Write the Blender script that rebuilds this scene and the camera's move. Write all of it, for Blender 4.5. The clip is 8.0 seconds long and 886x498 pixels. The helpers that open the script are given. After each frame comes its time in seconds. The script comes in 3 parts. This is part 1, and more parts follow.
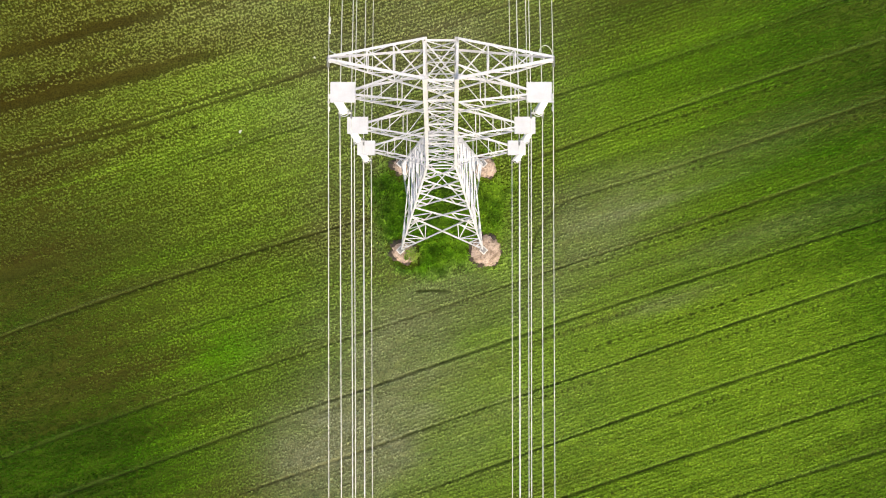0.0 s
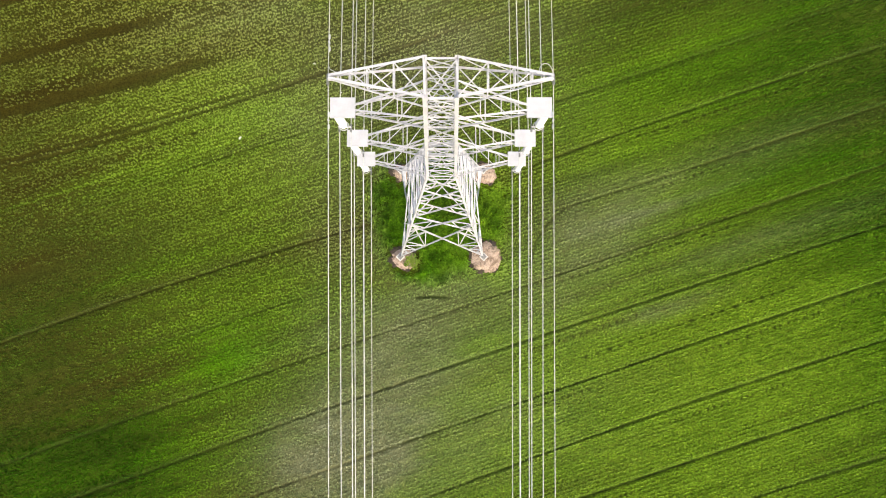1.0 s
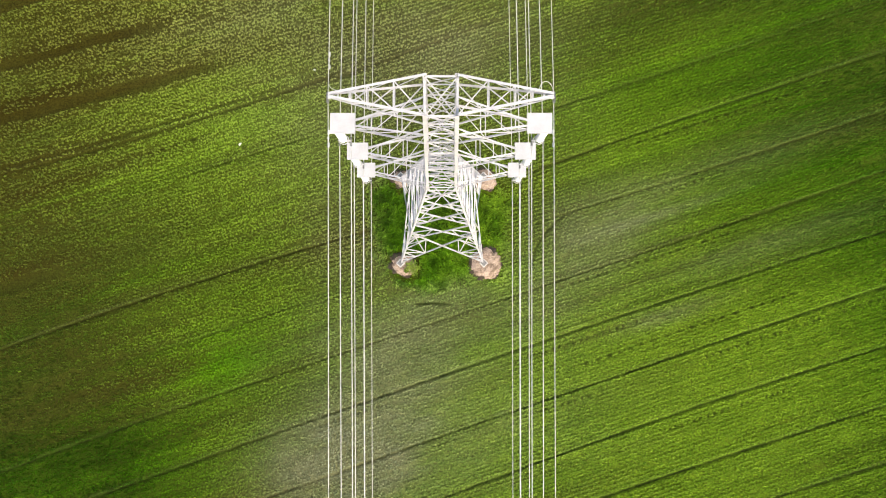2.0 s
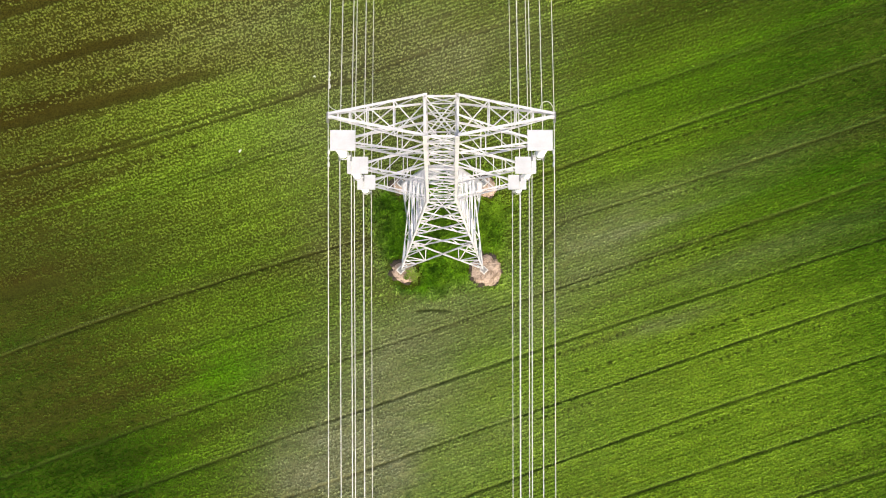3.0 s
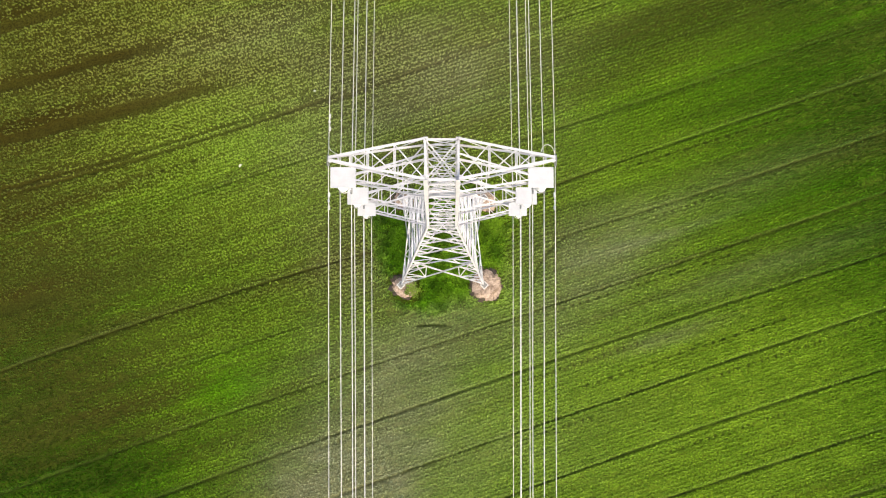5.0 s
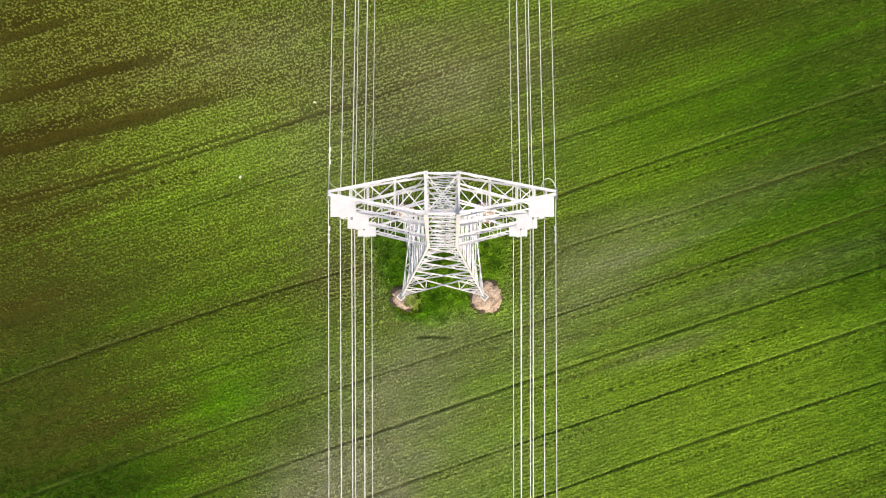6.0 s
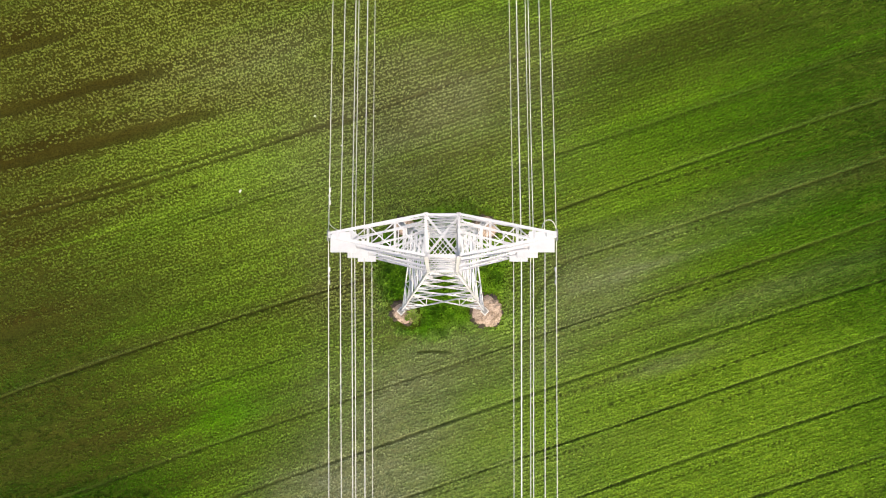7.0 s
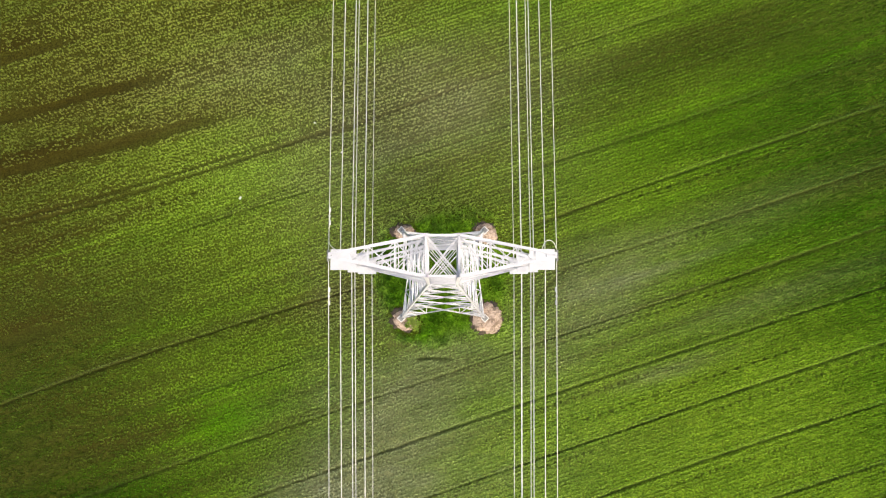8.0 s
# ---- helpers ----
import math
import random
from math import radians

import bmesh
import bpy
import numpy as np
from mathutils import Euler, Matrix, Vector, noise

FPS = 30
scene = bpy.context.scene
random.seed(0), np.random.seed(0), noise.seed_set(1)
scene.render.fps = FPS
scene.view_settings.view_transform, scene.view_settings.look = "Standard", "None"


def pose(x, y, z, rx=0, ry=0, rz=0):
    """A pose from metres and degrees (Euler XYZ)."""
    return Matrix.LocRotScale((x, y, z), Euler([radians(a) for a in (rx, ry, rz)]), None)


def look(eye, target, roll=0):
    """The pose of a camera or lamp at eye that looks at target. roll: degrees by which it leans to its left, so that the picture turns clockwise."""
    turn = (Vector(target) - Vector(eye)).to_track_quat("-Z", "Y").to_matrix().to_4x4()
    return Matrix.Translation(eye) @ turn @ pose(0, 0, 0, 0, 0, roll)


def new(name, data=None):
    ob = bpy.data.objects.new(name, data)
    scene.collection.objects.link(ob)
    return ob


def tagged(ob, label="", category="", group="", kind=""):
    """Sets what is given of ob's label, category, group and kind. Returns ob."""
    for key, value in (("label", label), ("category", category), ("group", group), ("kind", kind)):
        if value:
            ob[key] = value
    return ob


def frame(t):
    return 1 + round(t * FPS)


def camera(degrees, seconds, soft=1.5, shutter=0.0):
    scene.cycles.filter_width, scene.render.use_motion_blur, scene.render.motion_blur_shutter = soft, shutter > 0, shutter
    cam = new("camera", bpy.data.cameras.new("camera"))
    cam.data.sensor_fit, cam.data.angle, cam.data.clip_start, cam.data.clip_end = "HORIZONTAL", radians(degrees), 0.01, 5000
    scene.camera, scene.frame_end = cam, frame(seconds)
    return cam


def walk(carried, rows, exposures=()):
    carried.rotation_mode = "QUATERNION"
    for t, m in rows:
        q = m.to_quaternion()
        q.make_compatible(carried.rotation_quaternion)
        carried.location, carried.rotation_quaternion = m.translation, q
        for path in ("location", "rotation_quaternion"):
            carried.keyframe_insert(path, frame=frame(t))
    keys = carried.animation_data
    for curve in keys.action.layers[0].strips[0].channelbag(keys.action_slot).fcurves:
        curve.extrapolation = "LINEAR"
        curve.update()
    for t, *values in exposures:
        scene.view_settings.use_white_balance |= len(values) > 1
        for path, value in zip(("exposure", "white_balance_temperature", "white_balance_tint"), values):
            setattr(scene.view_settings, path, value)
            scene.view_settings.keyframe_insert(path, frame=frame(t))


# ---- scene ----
cam = camera(70.0, 8.0, 1.06)
PATH = [
    (0.0, 0.062, -8.107, 65.629, 3.257, -0.035, -0.036),
    (0.5, 0.063, -7.782, 65.618, 3.258, -0.032, -0.042),
    (1.0, 0.063, -7.440, 65.610, 3.258, -0.030, -0.046),
    (1.5, 0.062, -7.115, 65.606, 3.256, -0.028, -0.047),
    (3.0, 0.054, -6.045, 65.611, 3.241, -0.020, -0.041),
    (3.5, 0.051, -5.676, 65.617, 3.234, -0.017, -0.037),
    (4.0, 0.047, -5.298, 65.625, 3.226, -0.013, -0.033),
    (4.5, 0.043, -4.911, 65.634, 3.218, -0.009, -0.029),
    (6.0, 0.032, -3.240, 65.662, 3.190, 0.005, -0.023),
    (6.5, 0.030, -2.441, 65.671, 3.181, 0.011, -0.025),
    (7.0, 0.028, -1.749, 65.679, 3.173, 0.018, -0.029),
    (7.5, 0.027, -1.332, 65.686, 3.164, 0.025, -0.036),
    (8.0, 0.027, -1.012, 65.691, 3.157, 0.033, -0.046),
]
walk(cam, [(t, pose(x, y, z, tilt, lean, turn)) for t, x, y, z, tilt, lean, turn in PATH],
     [(0.0, 1.69, 6950, 6), (8.0, 1.69, 6950, 6)])

# ---- light: a bright, thinly overcast sky ----
world = bpy.data.worlds.new("overcast_sky")
scene.world = world
world.use_nodes = True
wn = world.node_tree.nodes
sky = wn.new("ShaderNodeTexSky")
sky.sky_type = 'NISHITA'
sky.sun_disc = False
sky.sun_elevation = radians(42)
sky.sun_rotation = radians(152)
sky.air_density = 1.0
sky.dust_density = 6.0
wn["Background"].inputs["Strength"].default_value = 0.147
world.node_tree.links.new(sky.outputs[0], wn["Background"].inputs["Color"])
sun_data = bpy.data.lights.new("sun", 'SUN')
sun_data.energy = 1.2
sun_data.angle = radians(16)
sun_data.color = (1.0, 0.96, 0.9)
sun_lamp = new("sun", sun_data)
sun_lamp.matrix_world = look((60 * math.sin(radians(152)), 60 * math.cos(radians(152)), 60 * math.tan(radians(42))), (0, 0, 0))


# ---- helpers for meshes ----
def part(name, bm, material, parent=None, label=""):
    """Link a bmesh as one mesh object under a thing or part."""
    me = bpy.data.meshes.new(name)
    bm.to_mesh(me)
    bm.free()
    if material:
        me.materials.append(material)
    ob = new(name, me)
    if parent:
        ob.parent = parent
    if label:
        tagged(ob, label)
    return ob


def smooth(ob):
    for p in ob.data.polygons:
        p.use_smooth = True
    return ob


def angle_bar(bm, a, b, w, inward, th=0.014, flat=False):
    """A steel angle section from a to b, its two flanges w wide, the corner turned away from inward; flat: one flange in the face, one across it."""
    a, b = Vector(a), Vector(b)
    d = (b - a).normalized()
    i = Vector(inward) - d * Vector(inward).dot(d)
    if i.length < 1e-4:
        i = d.orthogonal()
    i.normalize()
    s = d.cross(i)
    e1, e2 = (i + s).normalized(), (i - s).normalized()
    if flat:
        e1, e2 = i, (s if s.z < 0 else -s)
    prof = [(0, 0), (w, 0), (w, th), (th, th), (th, w), (0, w)]
    off = (e1 + e2) * (-w * 0.3)
    ra = [bm.verts.new(a + off + e1 * p + e2 * q) for p, q in prof]
    rb = [bm.verts.new(b + off + e1 * p + e2 * q) for p, q in prof]
    for k in range(6):
        bm.faces.new((ra[k], ra[(k + 1) % 6], rb[(k + 1) % 6], rb[k]))
    for r in (ra[::-1], rb):
        bm.faces.new((r[0], r[1], r[2], r[3]))
        bm.faces.new((r[0], r[3], r[4], r[5]))


def tube(bm, pts, r, seg=6):
    """A round bar or cable through the points."""
    rings = []
    for k, p in enumerate(pts):
        p = Vector(p)
        d = (Vector(pts[min(k + 1, len(pts) - 1)]) - Vector(pts[max(k - 1, 0)])).normalized()
        ref = Vector((0, 0, 1)) if abs(d.z) < 0.9 else Vector((1, 0, 0))
        e1 = d.cross(ref).normalized()
        e2 = d.cross(e1)
        rings.append([bm.verts.new(p + r * (math.cos(q) * e1 + math.sin(q) * e2)) for q in [2 * math.pi * j / seg for j in range(seg)]])
    for r0, r1 in zip(rings, rings[1:]):
        for j in range(seg):
            bm.faces.new((r0[j], r0[(j + 1) % seg], r1[(j + 1) % seg], r1[j]))
    bm.faces.new(rings[0][::-1])
    bm.faces.new(rings[-1])


def lathe(bm, profile, seg=14, m=None):
    """A turned form about z from (radius, height) pairs."""
    rings = []
    for r, z in profile:
        ring = []
        for j in range(seg):
            q = 2 * math.pi * j / seg
            v = Vector((r * math.cos(q), r * math.sin(q), z))
            ring.append(bm.verts.new(m @ v if m else v))
        rings.append(ring)
    for r0, r1 in zip(rings, rings[1:]):
        for j in range(seg):
            bm.faces.new((r0[j], r0[(j + 1) % seg], r1[(j + 1) % seg], r1[j]))
    bm.faces.new(rings[0][::-1])
    bm.faces.new(rings[-1])


def block(bm, m, sx, sy, sz, bevel=0.0):
    """A box of the given size, its base centre at m, with bevelled edges."""
    g = bmesh.ops.create_cube(bm, size=1, matrix=m @ Matrix.Translation((0, 0, sz / 2)) @ Matrix.Diagonal((sx, sy, sz, 1)))
    if bevel:
        edges = list({e for v in g["verts"] for e in v.link_edges})
        bmesh.ops.bevel(bm, geom=edges, offset=bevel, segments=2, affect='EDGES')


# ---- materials ----
def material(name):
    m = bpy.data.materials.new(name)
    m.use_nodes = True
    return m, m.node_tree.nodes, m.node_tree.links, m.node_tree.nodes["Principled BSDF"]


def noise_node(n, l, scale, detail=4.0, stretch=None, rough=0.6):
    co = n.new("ShaderNodeNewGeometry")
    src = co.outputs["Position"]
    if stretch:
        mp = n.new("ShaderNodeMapping")
        mp.inputs["Rotation"].default_value = (0, 0, -radians(18))
        mp.inputs["Scale"].default_value = stretch
        l.new(src, mp.inputs["Vector"])
        src = mp.outputs[0]
    t = n.new("ShaderNodeTexNoise")
    t.inputs["Scale"].default_value = scale
    t.inputs["Detail"].default_value = detail
    t.inputs["Roughness"].default_value = rough
    l.new(src, t.inputs["Vector"])
    return t.outputs["Fac"]


def ramp(n, l, fac, stops):
    r = n.new("ShaderNodeValToRGB")
    e = r.color_ramp.elements
    for k, (p, c) in enumerate(stops):
        el = e[k] if k < 2 else e.new(p)
        el.position, el.color = p, (*c, 1)
    l.new(fac, r.inputs[0])
    return r.outputs[0]


def mixc(n, l, fac, a, b, mode='MIX'):
    m = n.new("ShaderNodeMix")
    m.data_type, m.blend_type = 'RGBA', mode
    for sock, v in ((m.inputs[0], fac), (m.inputs[6], a), (m.inputs[7], b)):
        if isinstance(v, (int, float)):
            sock.default_value = v
        elif isinstance(v, tuple):
            sock.default_value = (*v, 1)
        else:
            l.new(v, sock)
    return m.outputs[2]


def attr(n, name):
    a = n.new("ShaderNodeAttribute")
    a.attribute_name = name
    return a.outputs["Fac"]


def maths(n, l, op, a, b=0.0):
    m = n.new("ShaderNodeMath")
    m.operation = op
    for k, v in enumerate((a, b)):
        if isinstance(v, (int, float)):
            m.inputs[k].default_value = v
        else:
            l.new(v, m.inputs[k])
    return m.outputs[0]


def bump(n, l, height, shader, strength, distance):
    b = n.new("ShaderNodeBump")
    b.inputs["Strength"].default_value = strength
    b.inputs["Distance"].default_value = distance
    l.new(height, b.inputs["Height"])
    l.new(b.outputs[0], shader.inputs["Normal"])


def simple(name, c0, c1, scale, rough, metal=0.0, relief=0.0, rdist=0.01):
    """A mottled surface between two colours, with fine relief."""
    m, n, l, s = material(name)
    big = noise_node(n, l, scale, 3)
    fine = noise_node(n, l, scale * 9, 4)
    f = maths(n, l, 'ADD', maths(n, l, 'MULTIPLY', big, 0.65), maths(n, l, 'MULTIPLY', fine, 0.35))
    l.new(ramp(n, l, f, [(0.38, c0), (0.62, c1)]), s.inputs["Base Color"])
    s.inputs["Roughness"].default_value = rough
    s.inputs["Metallic"].default_value = metal
    if relief:
        bump(n, l, fine, s, relief, rdist)
    return m


def spoil(name, c0, c1, scale, rough, metal, relief, rdist):
    """Dug soil: pale crumbs and damp brown hollows at two scales, over a mottled ground."""
    m, n, l, s = material(name)
    big, fine, crumb = noise_node(n, l, scale * 0.45, 4, rough=0.7), noise_node(n, l, scale * 2.4, 5), noise_node(n, l, scale * 9, 3)
    f = maths(n, l, 'ADD', maths(n, l, 'MULTIPLY', fine, 0.6), maths(n, l, 'MULTIPLY', crumb, 0.4))
    pale = ramp(n, l, f, [(0.36, c0), (0.58, c1)])
    damp = ramp(n, l, f, [(0.36, (0.040, 0.028, 0.019)), (0.62, (0.150, 0.105, 0.072))])
    l.new(mixc(n, l, ramp(n, l, big, [(0.44, (0, 0, 0)), (0.60, (0.9, 0.9, 0.9))]), pale, damp), s.inputs["Base Color"])
    s.inputs["Roughness"].default_value = rough
    s.inputs["Specular IOR Level"].default_value = 0.1
    bump(n, l, f, s, relief, rdist)
    return m


steel = simple("white_galvanised_steel", (0.278, 0.275, 0.290), (0.352, 0.348, 0.366), 1.3, 0.5, 0.0, 0.15, 0.004)
plate_mat = simple("white_enamelled_sheet", (0.272, 0.272, 0.284), (0.314, 0.313, 0.326), 2.0, 0.4)
cable_mat = simple("bright_aluminium_strand", (0.300, 0.298, 0.280), (0.385, 0.380, 0.358), 3.0, 0.45, 0.0)
silicone = simple("pale_glazed_porcelain", (0.468, 0.468, 0.468), (0.546, 0.546, 0.546), 4.0, 0.3)
iron = simple("grey_cast_iron", (0.085, 0.088, 0.092), (0.150, 0.150, 0.150), 6.0, 0.55, 0.4)
concrete = simple("weathered_concrete", (0.250, 0.240, 0.225), (0.360, 0.350, 0.335), 2.5, 0.9, 0.0, 0.4, 0.01)
heap_mat = spoil("dry_tan_spoil", (0.100, 0.074, 0.056), (0.310, 0.236, 0.186), 3.2, 0.95, 0.0, 0.8, 0.06)
clod_mat = simple("dry_clods", (0.107, 0.074, 0.053), (0.279, 0.205, 0.156), 3.0, 0.95, 0.0, 0.6, 0.02)
skirt_soil = simple("dark_brown_soil", (0.010, 0.006, 0.004), (0.032, 0.021, 0.012), 1.8, 0.95, 0.0, 0.7, 0.05)
litter_mat = simple("white_plastic_film", (0.600, 0.600, 0.600), (0.688, 0.688, 0.688), 5.0, 0.4)


def crop_colour(n, l, jitter):
    """The colour of the young crop from its vigour, with dry and fresh blades, vignette and haze mixed in."""
    lush, dry = attr(n, "lush"), attr(n, "dry")
    k = maths(n, l, 'ADD', maths(n, l, 'MULTIPLY', jitter, 0.55), maths(n, l, 'MULTIPLY', lush, 0.45))
    green = ramp(n, l, k, [(0.0, (0.009, 0.022, 0.001)), (0.30, (0.041, 0.083, 0.004)), (0.65, (0.113, 0.200, 0.010)), (1.0, (0.192, 0.292, 0.030))])
    deep = ramp(n, l, k, [(0.0, (0.004, 0.019, 0.0004)), (0.45, (0.036, 0.112, 0.001)), (1.0, (0.098, 0.215, 0.004))])
    straw = ramp(n, l, jitter, [(0.0, (0.032, 0.038, 0.005)), (0.40, (0.099, 0.116, 0.020)), (1.0, (0.188, 0.212, 0.052))])
    # grey veil of the painted haze on the blades
    grey = ramp(n, l, jitter, [(0.0, (0.066, 0.075, 0.034)), (1.0, (0.285, 0.308, 0.180))])
    c = mixc(n, l, attr(n, "deep"), green, deep)
    c = mixc(n, l, dry, c, straw)
    return mixc(n, l, attr(n, "pale_haze"), c, grey)


def make_crop_material(name):
    m, n, l, s = material(name)
    g = n.new("ShaderNodeNewGeometry")
    vignetted_tone = maths(n, l, 'ADD', maths(n, l, 'MULTIPLY', attr(n, "vignetted_tone"), 0.65), maths(n, l, 'MULTIPLY', g.outputs["Random Per Island"], 0.35))
    l.new(crop_colour(n, l, vignetted_tone), s.inputs["Base Color"])
    s.inputs["Roughness"].default_value = 0.65
    s.inputs["Specular IOR Level"].default_value = 0.06
    return m


crop_mat = make_crop_material("young_crop_blades")
grass_mat = make_crop_material("rough_grass_blades")


def make_ground_material():
    m, n, l, s = material("sown_field_soil")
    fine = noise_node(n, l, 6.0, 5)
    clump = noise_node(n, l, 2.6, 4, (0.55, 1.3, 1))
    soil = ramp(n, l, fine, [(0.3, (0.007, 0.0053, 0.0006)), (0.7, (0.027, 0.0222, 0.0026))])
    # soil paled where haze is painted over it
    hazed_soil = ramp(n, l, fine, [(0.3, (0.060, 0.062, 0.028)), (0.7, (0.16, 0.16, 0.085))])
    soil = mixc(n, l, maths(n, l, 'MULTIPLY', attr(n, "pale_haze"), 0.5), soil, hazed_soil)
    # low growth is darkened by 0.34 to paint the shade between tufts
    low = crop_colour(n, l, maths(n, l, 'SUBTRACT', fine, 0.34))
    cover = maths(n, l, 'SUBTRACT', 1.0, attr(n, "bare"))
    cover = maths(n, l, 'MULTIPLY', cover, maths(n, l, 'SUBTRACT', 1.0, maths(n, l, 'MULTIPLY', attr(n, "dry"), 0.35)))
    cover = maths(n, l, 'MULTIPLY', cover, ramp(n, l, fine, [(0.38, (0.20,) * 3), (0.60, (0.85,) * 3)]))
    c = mixc(n, l, cover, soil, low)
    # wheel tracks are darker and greener than the open soil
    track_dark = ramp(n, l, fine, [(0.3, (0.005, 0.010, 0.001)), (0.7, (0.016, 0.024, 0.003))])
    track_dark = mixc(n, l, attr(n, "dry"), track_dark, soil)
    c = mixc(n, l, attr(n, "track"), c, track_dark)
    l.new(c, s.inputs["Base Color"])
    s.inputs["Roughness"].default_value = 0.95
    s.inputs["Specular IOR Level"].default_value = 0.04
    h = maths(n, l, 'ADD', fine, clump)
    bump(n, l, h, s, 0.8, 0.10)
    return m


ground_mat = make_ground_material()


# ---- the field: one sheet of sown ground ----
ROWS_AT = radians(18)
ROW_GAP = 0.40


def lattice(ix, iy, seed):
    h = (ix * 374761393 + iy * 668265263 + seed * 2147483) & 0xFFFFFFFF
    h = ((h ^ (h >> 13)) * 1274126177) & 0xFFFFFFFF
    return ((h ^ (h >> 16)) & 0xFFFF) / 65535.0


def value_noise(x, y, seed):
    ix, iy = np.floor(x).astype(np.int64), np.floor(y).astype(np.int64)
    fx, fy = x - ix, y - iy
    fx, fy = fx * fx * (3 - 2 * fx), fy * fy * (3 - 2 * fy)
    a, b = lattice(ix, iy, seed), lattice(ix + 1, iy, seed)
    c, d = lattice(ix, iy + 1, seed), lattice(ix + 1, iy + 1, seed)
    return (a * (1 - fx) + b * fx) * (1 - fy) + (c * (1 - fx) + d * fx) * fy


def fractal(x, y, seed):
    return (value_noise(x, y, seed) * 0.55 + value_noise(x * 2.1, y * 2.1, seed + 1) * 0.28 + value_noise(x * 4.3, y * 4.3, seed + 2) * 0.17)


def step(a, b, x):
    t = np.clip((x - a) / (b - a), 0, 1)
    return t * t * (3 - 2 * t)


# wheel tracks: across-row place at their start, middle and end, along-row start and end, half width, strength
WEST_TRACKS = [
    (30.3, 29.65, 29.0, -60, -18, 0.42, 0.66), (25.6, 24.10, 22.7, -60, -14, 0.46, 0.70), (35.8, 35.9, 35.9, -60, -26, 0.50, 0.6),
    (19.1, 18.0, 18.16, -48, -4, 0.20, 0.62), (19.9, 18.75, 18.8, -48, -10, 0.24, 0.45), (12.58, 12.67, 12.35, -28, -6, 0.12, 0.65),
    (7.4, 7.2, 7.1, -60, -34, 0.44, 0.6), (0.55, 1.62, 1.05, -60, -4, 0.13, 1.3), (-4.02, -3.96, -3.67, -32, -14, 0.12, 0.6), (-5.5, -5.36, -5.2, -31, -21, 0.11, 0.5),
    (-11.1, -10.35, -9.95, -60, -24, 0.15, 0.7)]
EAST_TRACKS = [
    (17.4, 18.7, 18.7, -10, 60, 0.13, 0.55), (12.6, 12.9, 13.0, -8, 60, 0.12, 0.42), (7.6, 7.63, 7.95, 8, 60, 0.12, 0.55),
    (1.85, 2.38, 2.36, 9, 60, 0.15, 0.85), (-3.35, -3.58, -3.35, 9, 60, 0.14, 0.8), (-10.0, -9.82, -9.36, -32, 57, 0.13, 0.75),
    (-16.3, -15.25, -15.65, -50, 56, 0.15, 0.85), (-21.6, -20.90, -21.0, -30, 55, 0.15, 0.85), (-27.3, -26.38, -27.1, -14, 53, 0.15, 0.9), (-32.1, -32.08, -32.6, -6, 51, 0.16, 0.9), (-37.4, -37.6, -38.5, 10, 49, 0.16, 0.9)]


def run_of(track, u):
    """The across-row place of a wheel track at u along the rows."""
    v0, v1, v2, u0, u1 = track[:5]
    f = np.clip((u - u0) / (u1 - u0), 0, 1)
    return v0 * (1 - f) * (1 - 2 * f) + 4 * v1 * f * (1 - f) + v2 * f * (2 * f - 1)


# patches: centre x, y, half length along and across the rows, amount
BARE = [
    (-34, -17, 9, 1.2, 0.35), (-41, -23, 6, 0.7, 0.4), (26, 23.5, 15, 2.2, 0.5), (18, 18, 10, 1, 0.3), (-45, 12, 7, 0.9, 0.9),
    (-36, 15, 9, 0.5, 0.5), (-42, 18.5, 8, 0.6, 0.7), (-33, 20.5, 8, 0.5, 0.5), (-30, 10, 17, 0.75, 0.25), (-40, 4, 10, 0.7, 0.5),
    (-44, -5.5, 6, 0.9, 0.85), (-29, -15.5, 7, 1.6, 0.55), (-36, -20, 9, 1.4, 0.5), (-12, 15, 9, 0.6, 0.3), (-46, 24, 9, 1.2, 0.5),
    (-25, -21, 9, 1.3, 0.35), (-43, 13.2, 9, 1.2, 0.6),
    (35.5, -20.6, 5, 0.35, 0.7), (39.5, -25, 4, 0.35, 0.6)]
# the negative patch at (46, 16) paints the lens's corner falloff
LUSH_NORTH = [
    (-27, 22, 8, 4, 0.22), (-24, 19, 12, 4, 0.22), (-12, 24, 8, 4, 0.2), (-29, 15, 15, 7, 0.38), (1, 9, 11, 10, -0.04),
    (-15, 13, 15, 8, 0.3), (46, 16, 12, 10, -0.3), (24, 23, 16, 3, -0.35), (-22, 17, 12, 6, 0.25), (-20, 11.5, 9, 2.8, 0.5),
    (-12, 9, 8, 3, 0.2), (22, 5, 8, 4, 0.2), (11, 1, 4, 7, -0.18), (-16, 4, 9, 3, 0.25), (-28, 4, 8, 2, 0.2)]
LUSH_SOUTH = [
    (-41, -28, 7, 2.5, 0.38), (-46, -25, 8, 3, 0.5), (-37, -20.8, 5, 0.9, 0.25), (-22.5, -15.5, 4.5, 3.2, 0.48), (32, -17, 20, 12, 0.5),
    (2, -20, 14, 7, 0.36), (6.5, -7, 1.6, 1.2, 0.5), (-9.5, -2, 4, 5, -0.35)]
DEEP = [
    (-41, -28, 7, 2.5, 1), (38, 19, 20, 9, 0.6), (40, 8, 16, 6, 0.35), (48, 10, 13, 11, 0.75), (-46, -25, 8, 3, 1),
    (-37, -20.8, 5, 0.9, 0.4), (-22.5, -15.5, 4.5, 3.2, 1), (-8, -15, 4, 2, 0.3), (30, 4, 12, 3, 0.25), (-46, -13, 9, 5, 0.5),
    (48, -12, 5, 12, 0.35)]
